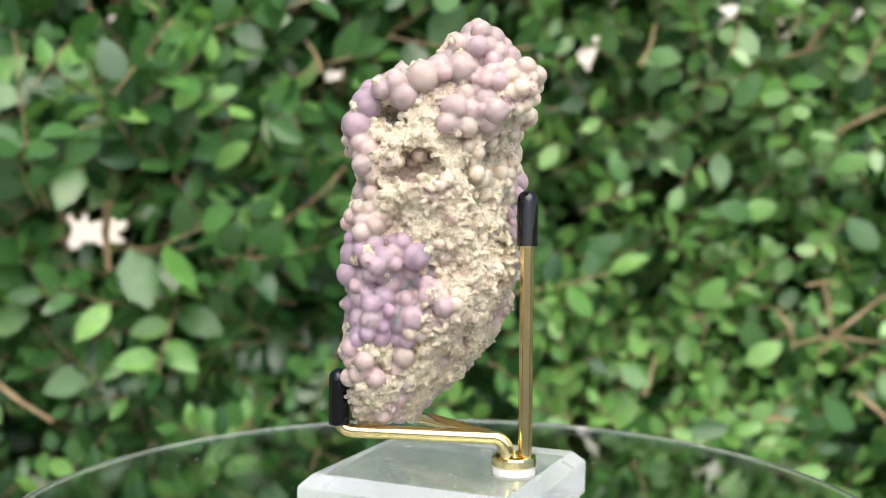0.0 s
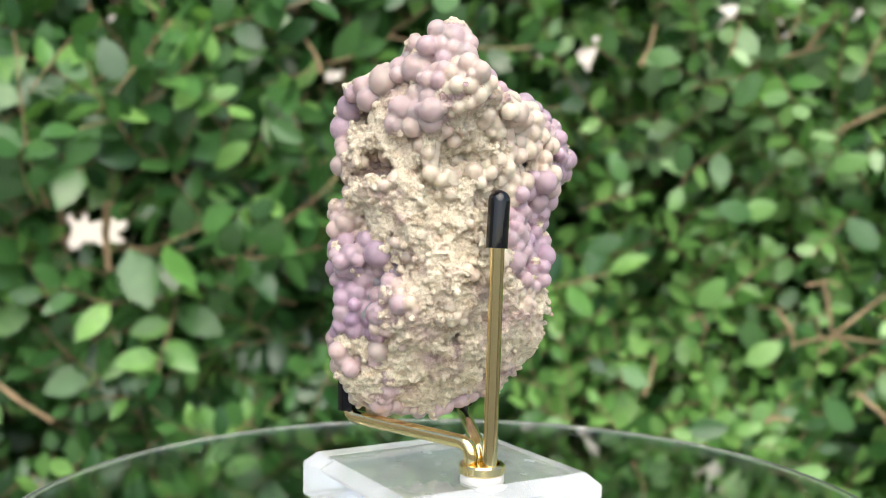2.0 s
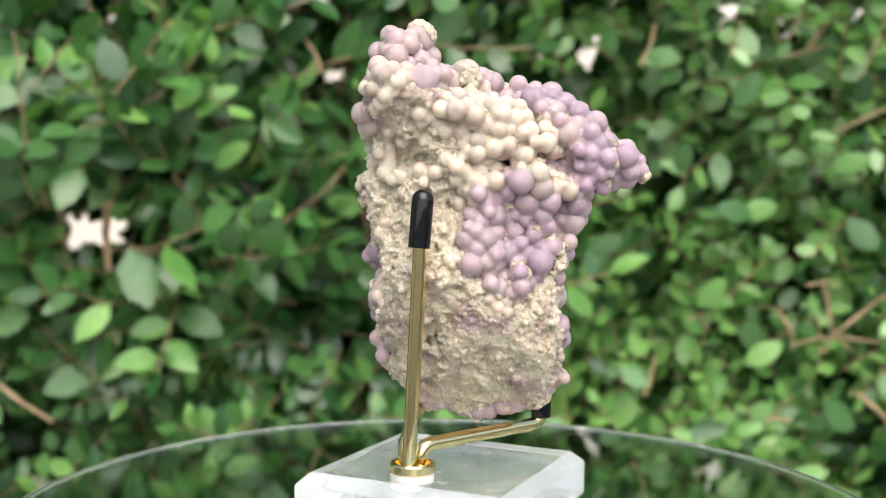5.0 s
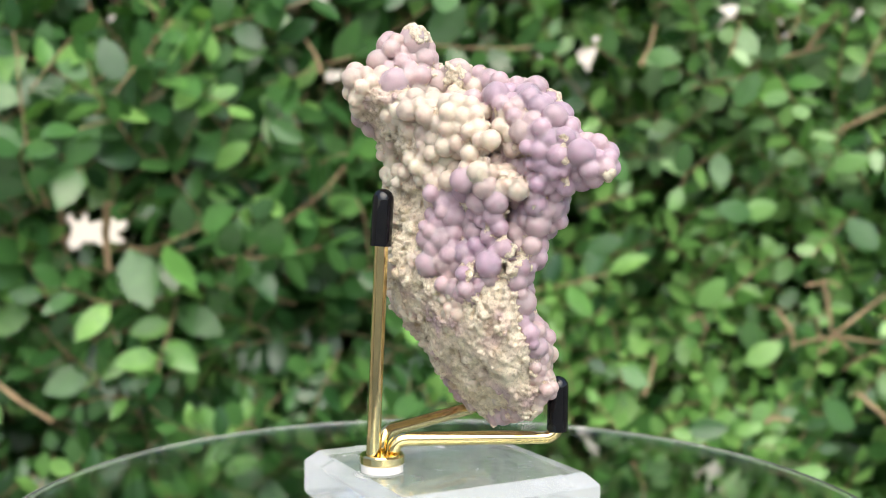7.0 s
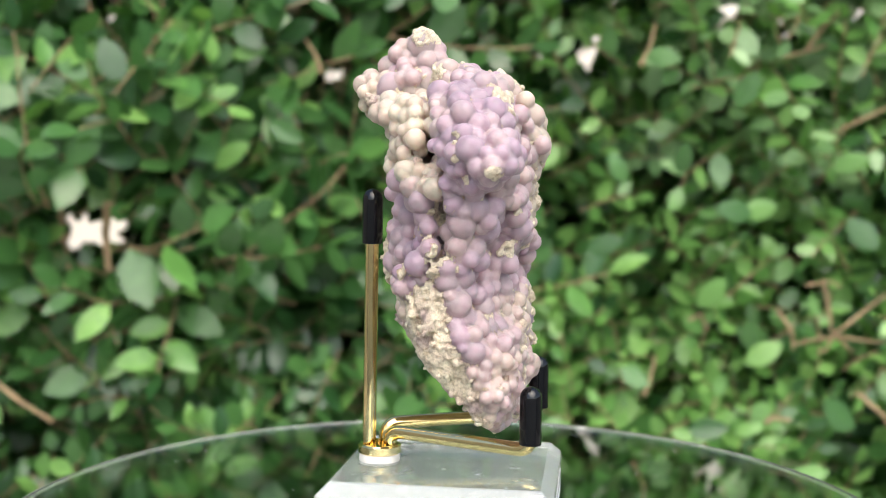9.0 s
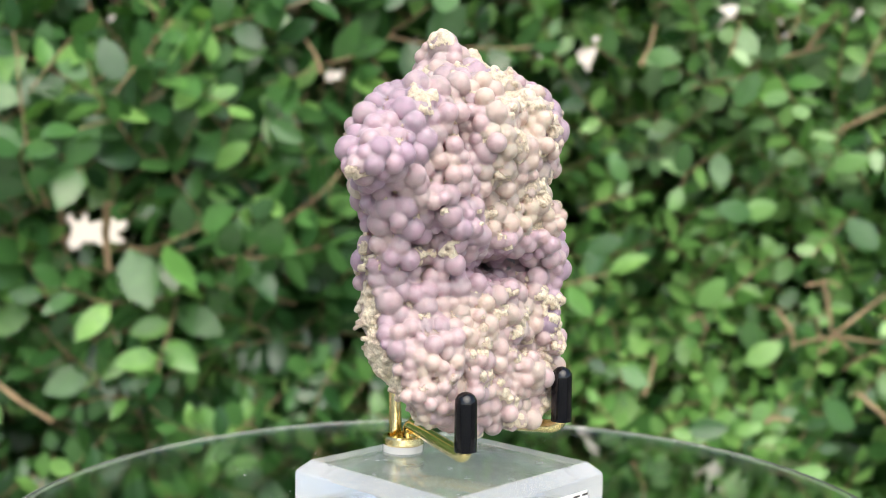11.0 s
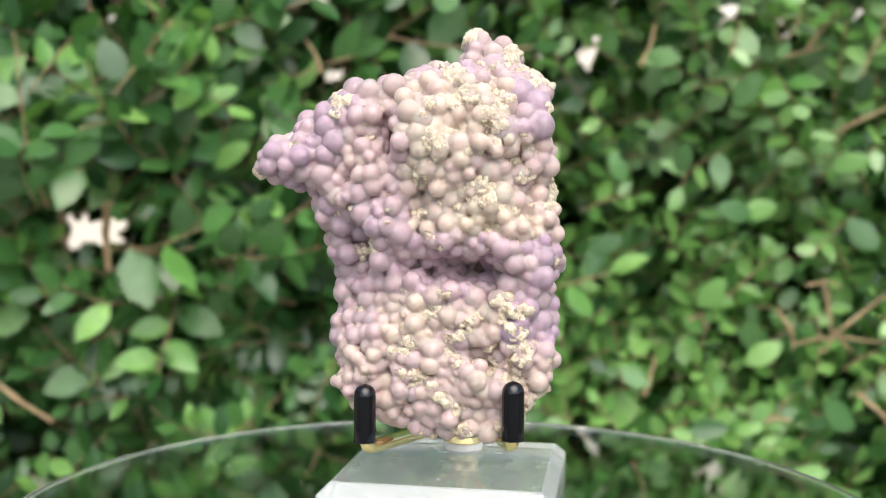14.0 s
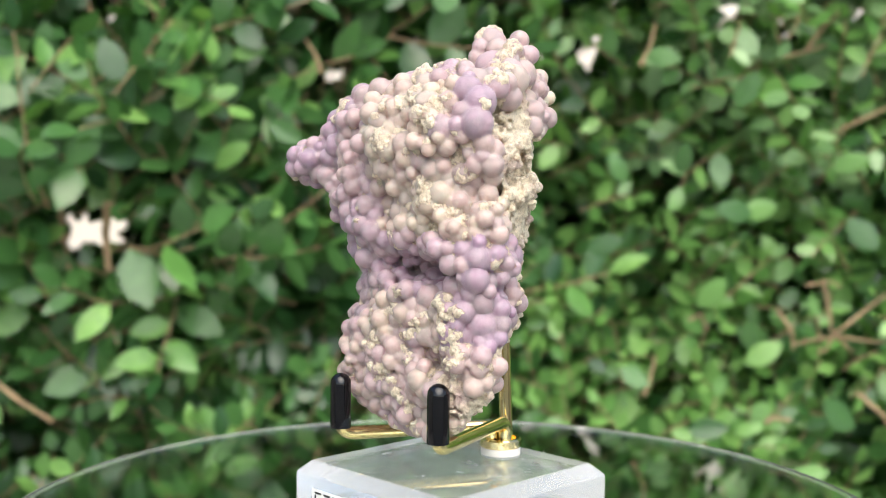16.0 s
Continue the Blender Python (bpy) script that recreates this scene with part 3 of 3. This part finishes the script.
def grape_agate():
    stone = new("grape_agate_specimen")
    step = 2.5
    d, calm, lo, smin = slab_field(step)
    top = np.array(d.shape) - 1
    g = np.stack(np.gradient(calm), -1).astype(np.float32)
    del calm
    front, back = np.array(REACH[3], float), -np.array(REACH[177], float)
    shell = np.argwhere(np.abs(d) < step * 0.7)
    rng = np.random.default_rng(11)
    placed, sizes, tones = np.zeros((3000, 3)), np.zeros(3000), []
    for radius, tries in ((25, 3000), (20, 6000), (16.5, 9000), (13, 10000), (10, 10000), (7.5, 9000), (5.5, 6000)):
        for k in rng.permutation(len(shell))[:tries]:
            at = shell[k]
            v = lo + step * at
            n, l, z = v
            b, f = np.interp(z, HEIGHTS, back), np.interp(z, HEIGHTS, front)
            odds, least, most, tone = growth(n, l, z, (b + f) / 2, (f - b) / 2)
            if not least - 2 <= radius <= most + 1:
                continue
            if 0.5 + 0.75 * patch(v, 48, 9) > 0.12 + 0.9 * odds:
                continue
            if radius > 17 and patch(v, 60, 4) < -0.05:
                continue
            r = radius * rng.uniform(0.84, 1.12)
            w = g[at[0], at[1], at[2]]
            under = np.clip(((v - w / (np.linalg.norm(w) + 1e-9) * (9 + 0.5 * r) - lo) / step).round().astype(int), 0, top)
            if d[under[0], under[1], under[2]] > -1:
                continue
            c = v + w / (np.linalg.norm(w) + 1e-9) * r * (rng.uniform(-0.45, 0.3) if radius > 17 else rng.uniform(-0.55, 0.5))
            m = len(tones)
            if m >= 2990:
                break
            if m and np.any(((placed[:m] - c) ** 2).sum(1) < (0.63 * (sizes[:m] + r)) ** 2):
                continue
            placed[m], sizes[m] = c, r
            tones.append(tone + 0.25 + rng.normal(0, 0.14) + 0.6 * patch(v, 70, 21))
    count = len(tones)
    placed, sizes, tones = placed[:count], sizes[:count], np.array(tones)
    # crumbs of crust where few globules grow
    for at in shell[rng.permutation(len(shell))[:5200]]:
        v = lo + step * at
        b, f = np.interp(v[2], HEIGHTS, back), np.interp(v[2], HEIGHTS, front)
        odds = growth(*v, (b + f) / 2, (f - b) / 2)[0]
        if rng.random() < odds - 0.12:
            continue
        r = rng.uniform(3.5, 8.5)
        w = g[at[0], at[1], at[2]]
        c = v + w / (np.linalg.norm(w) + 1e-9) * rng.uniform(-0.5, 0.35) * r
        a = np.clip(np.floor((c - r - 3 - lo) / step).astype(int), 0, top)
        b = np.clip(np.ceil((c + r + 3 - lo) / step).astype(int) + 1, 0, top)
        n, l, z = (lo[i] + step * np.arange(a[i], b[i]) - c[i] for i in range(3))
        q = np.array(Euler(rng.uniform(0, 6.28, 3).tolist()).to_matrix()) * rng.uniform(0.75, 1.7, 3)[:, None]
        x, y, w = (q[i, 0] * n[:, None, None] + q[i, 1] * l[None, :, None] + q[i, 2] * z[None, None, :] for i in range(3))
        e = 0.65 * np.maximum(np.maximum(np.abs(x), np.abs(y)), np.abs(w)) + 0.35 * np.sqrt(x * x + y * y + w * w) - r * 0.85
        box = (slice(a[0], b[0]), slice(a[1], b[1]), slice(a[2], b[2]))
        d[box] = np.minimum(d[box], e)
    # all globules grow out of the matrix with soft joints
    who = np.full(d.shape, -1, np.int16)
    for k in range(count):
        c, r = placed[k], sizes[k]
        a = np.clip(np.floor((c - r - 8 - lo) / step).astype(int), 0, top)
        b = np.clip(np.ceil((c + r + 8 - lo) / step).astype(int) + 1, 0, top)
        n, l, z = (lo[i] + step * np.arange(a[i], b[i]) - c[i] for i in range(3))
        e = np.sqrt(n[:, None, None] ** 2 + l[None, :, None] ** 2 + z[None, None, :] ** 2) - r
        box = (slice(a[0], b[0]), slice(a[1], b[1]), slice(a[2], b[2]))
        old = d[box]
        who[box] = np.where(e < old + 0.5, k, who[box])
        d[box] = smin(old, e, 4.0)
    # pale crust over the globules in patches
    shell = np.argwhere(np.abs(d) < step * 0.7)
    for at in shell[rng.permutation(len(shell))[:32000]]:
        v = lo + step * at
        if patch(v, 42, 55) + 0.4 * patch(v, 16, 57) < (0.3 if -150 < v[1] < 70 and (v[2] > -80 or v[2] < -170) else 0.62) or v[0] < -70:
            continue
        c, r = v, rng.uniform(3.5, 7.0)
        a = np.clip(np.floor((c - r - 3 - lo) / step).astype(int), 0, top)
        b = np.clip(np.ceil((c + r + 3 - lo) / step).astype(int) + 1, 0, top)
        n, l, z = (lo[i] + step * np.arange(a[i], b[i]) - c[i] for i in range(3))
        q = np.array(Euler(rng.uniform(0, 6.28, 3).tolist()).to_matrix()) * rng.uniform(0.75, 1.5, 3)[:, None]
        x, y, w = (q[i, 0] * n[:, None, None] + q[i, 1] * l[None, :, None] + q[i, 2] * z[None, None, :] for i in range(3))
        e = 0.15 * np.maximum(np.maximum(np.abs(x), np.abs(y)), np.abs(w)) + 0.85 * np.sqrt(x * x + y * y + w * w) - r * 0.85
        box = (slice(a[0], b[0]), slice(a[1], b[1]), slice(a[2], b[2]))
        who[box] = np.where(e < d[box] + 0.5, -2, who[box])
        d[box] = smin(d[box], e, 4.0)
    # dark pits beside the crust
    pits = np.argwhere((who == -2) & (np.abs(d) < step * 0.7))
    for at in pits[rng.permutation(len(pits))[:110]]:
        c, r = lo + step * at, rng.uniform(5, 10)
        if np.any(((placed - c) ** 2).sum(1) < (sizes + 0.5 * r) ** 2):
            continue
        a = np.clip(np.floor((c - r - 3 - lo) / step).astype(int), 0, top)
        b = np.clip(np.ceil((c + r + 3 - lo) / step).astype(int) + 1, 0, top)
        n, l, z = (lo[i] + step * np.arange(a[i], b[i]) - c[i] for i in range(3))
        e = np.sqrt(n[:, None, None] ** 2 + (l * rng.uniform(0.6, 1.3))[None, :, None] ** 2 + (z * rng.uniform(0.6, 1.3))[None, None, :] ** 2) - r
        box = (slice(a[0], b[0]), slice(a[1], b[1]), slice(a[2], b[2]))
        d[box] = np.maximum(d[box], -e)
    verts, quads = surface_nets(d, lo, step)
    # loose crumbs fall off: only the largest connected piece stays
    mark = np.arange(len(verts))
    ends = np.concatenate([quads[:, (0, 1)], quads[:, (1, 2)], quads[:, (2, 3)]])
    while True:
        low = np.minimum(mark[ends[:, 0]], mark[ends[:, 1]])
        fresh = mark.copy()
        np.minimum.at(fresh, ends[:, 0], low)
        np.minimum.at(fresh, ends[:, 1], low)
        fresh = fresh[fresh]
        fresh = fresh[fresh]
        if np.array_equal(fresh, mark):
            break
        mark = fresh
    keep = mark == np.bincount(mark).argmax()
    index = np.cumsum(keep) - 1
    quads = index[quads[keep[quads[:, 0]]]]
    verts = verts[keep]
    at = np.clip(((verts - lo) / step).round().astype(int), 0, top)
    owner = who[at[:, 0], at[:, 1], at[:, 2]]
    shape = d.shape
    drift = lattice(shape, lo, step, 70, 31)[at[:, 0], at[:, 1], at[:, 2]] + 0.6 * lattice(shape, lo, step, 22, 32)[at[:, 0], at[:, 1], at[:, 2]]
    tone = np.where(owner >= 0, tones[np.maximum(owner, 0)], np.where(owner == -2, 1.5 + 0.4 * drift, 1.4 + 1.7 * drift))
    me = bpy.data.meshes.new("matrix")
    xyz = to_plan(verts) * U
    xyz[:, 2] += EYE_Z
    me.from_pydata(xyz.tolist(), [], quads.tolist())
    me.update()
    me.attributes.new("tone", "FLOAT", "POINT").data.foreach_set("value", tone.astype(np.float32))
    me.attributes.new("wax", "FLOAT", "POINT").data.foreach_set("value", (owner >= 0).astype(np.float32))
    me.materials.append(ROCK)
    me.shade_smooth()
    ob = new("matrix", me)
    ob.parent = stone
    tagged(ob, "rough cream and lilac crusted rock matrix")
    shapes = [[globe(k * 2 + i, 3) for i in range(2)] for k in range(len(CHALCEDONY))]
    for family, mat in zip(shapes, CHALCEDONY):
        for m in family:
            m.materials.append(mat)
    for k in np.argsort(sizes)[::-1][:300]:
        n, l, z = placed[k]
        t = tones[k]
        kind = int(np.argmin([abs(t - q) for q in STEPS]))
        if -175 < l < -90 and 0 < n < 58 and -230 < z < -125 and rng.random() < 0.75:
            kind = len(STEPS)
        ob = new("globule", shapes[kind][int(rng.integers(2))])
        ob.parent = stone
        turn = Euler(rng.uniform(0, 6.28, 3).tolist())
        s = sizes[k] * U * 1.01
        ob.matrix_local = Matrix.LocRotScale(P(*to_plan(placed[k])), turn, (s, s, s * float(rng.uniform(0.96, 1.08))))
    return tagged(stone, "purple, pink and cream botryoidal grape agate held by a brass stand", "mineral specimen")


STONE = grape_agate()


# ---- hedge ----
def leaf_mesh(width, fold, curl, rows, cols):
    """An ovate leaf of length 1 along y with a folded midrib, as vertices and faces."""
    vs, fs = [], []
    for i in range(rows):
        t = i / (rows - 1)
        w = width * 0.5 * max(0.03, math.sin(math.pi * t ** 0.9) ** 0.7)
        z = curl * math.sin(t * 1.9)
        for k in range(cols):
            a = 2 * k / (cols - 1) - 1
            vs.append((a * w, t, z + abs(a) * w * fold - 0.25 * a * a * w))
    for i in range(rows - 1):
        for k in range(cols - 1):
            a = i * cols + k
            fs.append((a, a + 1, a + cols + 1, a + cols))
    return np.array(vs), np.array(fs)


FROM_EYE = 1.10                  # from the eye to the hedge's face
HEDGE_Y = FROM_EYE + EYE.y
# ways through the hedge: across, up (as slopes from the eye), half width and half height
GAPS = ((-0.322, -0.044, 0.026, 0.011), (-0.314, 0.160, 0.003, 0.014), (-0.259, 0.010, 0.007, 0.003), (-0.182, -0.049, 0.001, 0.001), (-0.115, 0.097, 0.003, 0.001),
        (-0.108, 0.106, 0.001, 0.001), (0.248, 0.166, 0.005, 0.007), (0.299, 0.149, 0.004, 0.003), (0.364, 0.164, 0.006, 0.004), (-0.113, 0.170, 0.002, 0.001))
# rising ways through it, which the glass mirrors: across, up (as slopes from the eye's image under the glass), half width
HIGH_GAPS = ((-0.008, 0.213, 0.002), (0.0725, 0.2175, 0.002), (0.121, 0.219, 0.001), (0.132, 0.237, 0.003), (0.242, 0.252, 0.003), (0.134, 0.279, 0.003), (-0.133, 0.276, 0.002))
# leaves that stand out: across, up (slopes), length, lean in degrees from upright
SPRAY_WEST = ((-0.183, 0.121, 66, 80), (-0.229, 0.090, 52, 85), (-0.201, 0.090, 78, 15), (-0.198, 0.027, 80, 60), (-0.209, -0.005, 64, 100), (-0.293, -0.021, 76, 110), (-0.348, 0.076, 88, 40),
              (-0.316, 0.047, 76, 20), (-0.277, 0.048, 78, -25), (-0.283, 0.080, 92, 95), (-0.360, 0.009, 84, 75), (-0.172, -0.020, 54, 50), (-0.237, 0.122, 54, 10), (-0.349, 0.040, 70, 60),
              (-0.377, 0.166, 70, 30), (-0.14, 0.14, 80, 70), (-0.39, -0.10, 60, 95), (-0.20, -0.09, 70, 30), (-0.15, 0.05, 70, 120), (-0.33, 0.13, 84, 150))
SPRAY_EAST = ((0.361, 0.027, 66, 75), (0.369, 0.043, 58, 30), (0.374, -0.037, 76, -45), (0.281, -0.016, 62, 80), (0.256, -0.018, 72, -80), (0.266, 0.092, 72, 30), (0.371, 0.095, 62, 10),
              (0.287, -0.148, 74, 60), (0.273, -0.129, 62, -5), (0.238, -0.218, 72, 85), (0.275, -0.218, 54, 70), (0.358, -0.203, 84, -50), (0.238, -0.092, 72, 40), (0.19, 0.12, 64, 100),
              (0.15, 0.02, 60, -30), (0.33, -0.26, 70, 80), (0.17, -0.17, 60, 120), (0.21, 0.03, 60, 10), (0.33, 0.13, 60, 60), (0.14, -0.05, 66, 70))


def hedge():
    thing = new("hedge")
    thing.location = (0, HEDGE_Y, GROUND_Z)
    rng = np.random.default_rng(5)
    shapes = ((0.56, 0.25, 0.1), (0.5, 0.4, 0.18), (0.64, 0.18, -0.05), (0.54, 0.5, 0.05))
    coarse = [leaf_mesh(w, f, c, 5, 3) for w, f, c in shapes]
    shared = []
    for w, f, c in shapes:
        v, q = leaf_mesh(w, f, c, 9, 5)
        for mat in (LEAF, LEAF_NEW):
            m = bpy.data.meshes.new("leaf")
            m.from_pydata(v.tolist(), [], q.tolist())
            m.materials.append(mat)
            m.shade_smooth()
            shared.append(m)
    eye_up = EYE.z - GROUND_Z

    def single(x, y, z, way, face, size, young):
        side = way.cross(face).normalized()
        m = Matrix((side, way, side.cross(way))).transposed()
        ob = new("leaf", shared[int(rng.integers(4)) * 2 + young])
        ob.parent = thing
        ob.matrix_local = Matrix.LocRotScale(Vector((x, y, z)), m.to_quaternion(), (size, size, size))

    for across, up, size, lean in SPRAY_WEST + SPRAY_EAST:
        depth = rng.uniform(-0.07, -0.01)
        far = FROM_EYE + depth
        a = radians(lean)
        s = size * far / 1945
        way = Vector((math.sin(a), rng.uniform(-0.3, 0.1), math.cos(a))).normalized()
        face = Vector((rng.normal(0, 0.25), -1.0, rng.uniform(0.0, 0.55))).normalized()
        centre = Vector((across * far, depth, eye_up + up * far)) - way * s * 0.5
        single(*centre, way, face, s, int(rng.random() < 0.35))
    old, young, pale, sticks = ([], []), ([], []), ([], []), ([], [])
    made = 40

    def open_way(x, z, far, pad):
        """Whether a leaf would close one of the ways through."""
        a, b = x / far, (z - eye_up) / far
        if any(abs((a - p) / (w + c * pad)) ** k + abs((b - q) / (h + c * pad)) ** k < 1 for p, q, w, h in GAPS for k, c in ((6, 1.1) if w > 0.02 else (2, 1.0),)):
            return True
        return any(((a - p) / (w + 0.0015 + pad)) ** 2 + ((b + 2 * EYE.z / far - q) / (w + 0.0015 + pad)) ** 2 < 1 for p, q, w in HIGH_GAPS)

    def grow(x, y, z, way, face, s, odds, alone=False):
        nonlocal made
        mx, mz, far = x + way.x * s * 0.5, z + way.z * s * 0.5, FROM_EYE + y + way.y * s * 0.5
        if open_way(mx, mz, far, 0.27 * s / far):
            return
        if alone and made < 300:
            single(x, y, z, way, face, s, int(rng.random() < odds))
            made += 1
            return
        side = way.cross(face).normalized()
        m = Matrix((side, way, side.cross(way))).transposed()
        v, f = coarse[int(rng.integers(4))]
        # upper right: pale leaves, partly their own tone, partly its brighter light in colour
        vs, fs = pale if x > 0.2 and z > 0.8 and rng.random() < 0.5 else young if rng.random() < odds else old
        fs.append(f + len(v) * len(vs))
        vs.append(v @ (np.array(m).T * s) + np.array((x, y, z)))

    def face_of(x, z):
        """How far back the clipped face lies; two bulges are added to catch more light."""
        y = -0.05 * math.sin(x * 7 + z * 5) + 0.04 * math.sin(z * 11 - x * 3)
        return y - 0.05 * math.exp(-((x - 0.38) / 0.14) ** 2 - ((z - eye_up - 0.14) / 0.13) ** 2) - 0.06 * math.exp(-((x + 0.38) / 0.12) ** 2 - ((z - eye_up + 0.06) / 0.12) ** 2)

    # leafy shoots of the face: a thin twig with leaves to both sides and one at its tip
    for i in range(2100):
        x, z = rng.uniform(-0.70, 0.70), rng.uniform(0.10, 1.16)
        # shoots sit shallower at upper right and mid left, to brighten these spots
        deep = (0.02 + 0.24 * rng.random() ** 1.2) * (0.5 if x > 0.22 and z > 0.88 or x < -0.2 and 0.62 < z < 0.86 else 1.0)
        p = Vector((x, face_of(x, z) + deep, z))
        big = (1.2 if x < 0 and z > 0.66 else 0.9 if x < 0 else 0.72) * rng.uniform(0.8, 1.15)
        w = Vector((rng.normal(0, 0.8), -0.35 + rng.normal(0, 0.3), rng.normal(0.55, 0.6))).normalized()
        # more light green to the right: paler growth, plus brighter light put into colour
        odds = 0.9 if x > 0.1 and rng.random() < 0.8 else 0.5 if rng.random() < 0.32 else 0.08
        count = int(rng.integers(4, 9))
        turn = rng.uniform(0, 6.28)
        line = [p.copy()]
        for k in range(count):
            w = (w + Vector(rng.normal(0, 0.12, 3).tolist())).normalized()
            p = p + w * 0.017 * big
            line.append(p.copy())
            out = Vector((math.cos(turn), 0.25 * math.sin(turn), math.sin(turn)))
            out = (out - w * out.dot(w)).normalized() * (1 if k % 2 else -1)
            way = (w * 0.55 + out + Vector((0, -0.15, -0.1))).normalized() if k < count - 1 else w
            up = Vector((rng.normal(0.05, 0.5), -0.75 + rng.normal(0, 0.35), 0.6 + rng.normal(0, 0.5)))
            s = rng.uniform(0.036, 0.052) * big * (1.0 - 0.35 * k / count)
            grow(*p, way, up.normalized(), s, odds, deep < 0.06)
        vs, fs = sticks
        for a, b in zip(line, line[1:]):
            if open_way(a.x, a.z, FROM_EYE + a.y, 0.002):
                continue
            q = (b - a).to_track_quat("Z", "Y").to_matrix()
            n = len(vs)
            for end, r in ((a, 0.0010), (b, 0.0008)):
                vs += [tuple(end + q @ Vector((r * math.cos(c), r * math.sin(c), 0))) for c in (0.0, 2.1, 4.2)]
            fs += [(n, n + 1, n + 4, n + 3), (n + 1, n + 2, n + 5, n + 4), (n + 2, n, n + 3, n + 5)]
    # leaves of the inside and of the far ends
    for i in range(33000):
        wide, deep = i >= 19000, 11000 < i < 19000
        x = rng.uniform(-1.9, 1.9) if wide else rng.uniform(-0.72, 0.72)
        z = rng.uniform(0.02, 1.75) if wide else rng.uniform(0.08, 1.18)
        if wide and abs(x) < 0.68 and 0.12 < z < 1.15:
            continue
        y = face_of(x, z) + (rng.uniform(0.35, 0.62) if deep else rng.random() * 0.5 if wide else rng.uniform(0.12, 0.5))
        s = rng.uniform(0.030, 0.050) * (2.1 if deep else 1.8 if wide else 1.0)
        way = Vector((rng.normal(0, 1), -0.45 + rng.normal(0, 0.45), rng.normal(0.15, 0.7))).normalized()
        face = Vector((rng.normal(0, 0.55), -0.8 + rng.normal(0, 0.35), 0.65 + rng.normal(0, 0.5))).normalized()
        # light green again favours the right, carrying its brighter light as colour
        grow(x, y, z, way, face, s, 0.6 if x > 0.1 else 0.1)
    m = bpy.data.meshes.new("twig_growth")
    m.from_pydata(sticks[0], [], sticks[1])
    m.materials.append(BARK)
    ob = new("twig_growth", m)
    ob.parent = thing
    tagged(ob, "thin brown shoots between the leaves", kind="stuff")
    for (vs, fs), mat, label in ((old, LEAF, "dense glossy dark green leaves"), (young, LEAF_NEW, "scattered light green leaves, more of them on the brighter right"), (pale, LEAF_PALE_LIT, "pale sage-green leaves, also lightened for the brighter upper right")):
        m = bpy.data.meshes.new("foliage")
        m.from_pydata(np.concatenate(vs).tolist(), [], np.concatenate(fs).tolist())
        m.materials.append(mat)
        m.shade_smooth()
        ob = new("foliage", m)
        ob.parent = thing
        tagged(ob, label, kind="stuff")

    def twig(points, r):
        n = len(points)
        part("twig", rod(points, [0.75 * r * (1 - 0.5 * k / n) for k in range(n)], 6), BARK, thing)

    for _ in range(18):
        w = Vector((rng.normal(0, 0.7), rng.normal(-0.1, 0.3), rng.uniform(0.3, 1))).normalized()
        ln = rng.uniform(0.08, 0.2)
        pts = []
        p = Vector((rng.uniform(-0.6, 0.6), rng.uniform(0.1, 0.3), rng.uniform(0.2, 1.0)))
        for k in range(6):
            pts.append(p.copy())
            w = (w + Vector(rng.normal(0, 0.18, 3).tolist())).normalized()
            p += w * ln / 5
        twig(pts, rng.uniform(0.0015, 0.0035))
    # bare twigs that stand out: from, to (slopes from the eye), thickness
    # the two uprights across the pale gap stand in for dark slats
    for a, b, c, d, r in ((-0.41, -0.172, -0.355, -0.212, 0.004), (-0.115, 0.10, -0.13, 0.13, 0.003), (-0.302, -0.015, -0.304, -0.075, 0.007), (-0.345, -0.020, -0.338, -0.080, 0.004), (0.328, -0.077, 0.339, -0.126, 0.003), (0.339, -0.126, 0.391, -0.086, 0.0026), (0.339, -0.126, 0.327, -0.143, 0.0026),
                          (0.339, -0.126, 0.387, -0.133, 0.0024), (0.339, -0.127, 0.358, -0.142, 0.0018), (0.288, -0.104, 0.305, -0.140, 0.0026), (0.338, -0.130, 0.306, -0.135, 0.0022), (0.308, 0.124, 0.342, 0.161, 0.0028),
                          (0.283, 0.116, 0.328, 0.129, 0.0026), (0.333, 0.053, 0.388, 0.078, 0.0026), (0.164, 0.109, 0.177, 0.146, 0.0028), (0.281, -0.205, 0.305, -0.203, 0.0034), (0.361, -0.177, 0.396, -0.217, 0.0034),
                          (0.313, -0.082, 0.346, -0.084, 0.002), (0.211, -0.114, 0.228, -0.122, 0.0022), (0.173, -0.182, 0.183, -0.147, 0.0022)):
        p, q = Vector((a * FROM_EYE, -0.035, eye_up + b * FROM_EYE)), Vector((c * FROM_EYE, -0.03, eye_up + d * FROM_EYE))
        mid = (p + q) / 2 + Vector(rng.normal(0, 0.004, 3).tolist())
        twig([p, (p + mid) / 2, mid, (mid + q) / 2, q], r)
    return tagged(thing, "tall dense hedge of glossy green ovate leaves with bare twigs", "hedge")


hedge()


def motions():
    """The stand and its specimen turn clockwise, seen from above, at a steady pace."""
    rate = 360 / 19.74
    for thing in (PLATE, STAND, STONE):
        walk(thing, [(k * 0.5, pose(0, 0, 0, 0, 0, -rate * k * 0.5)) for k in range(33)])


motions()
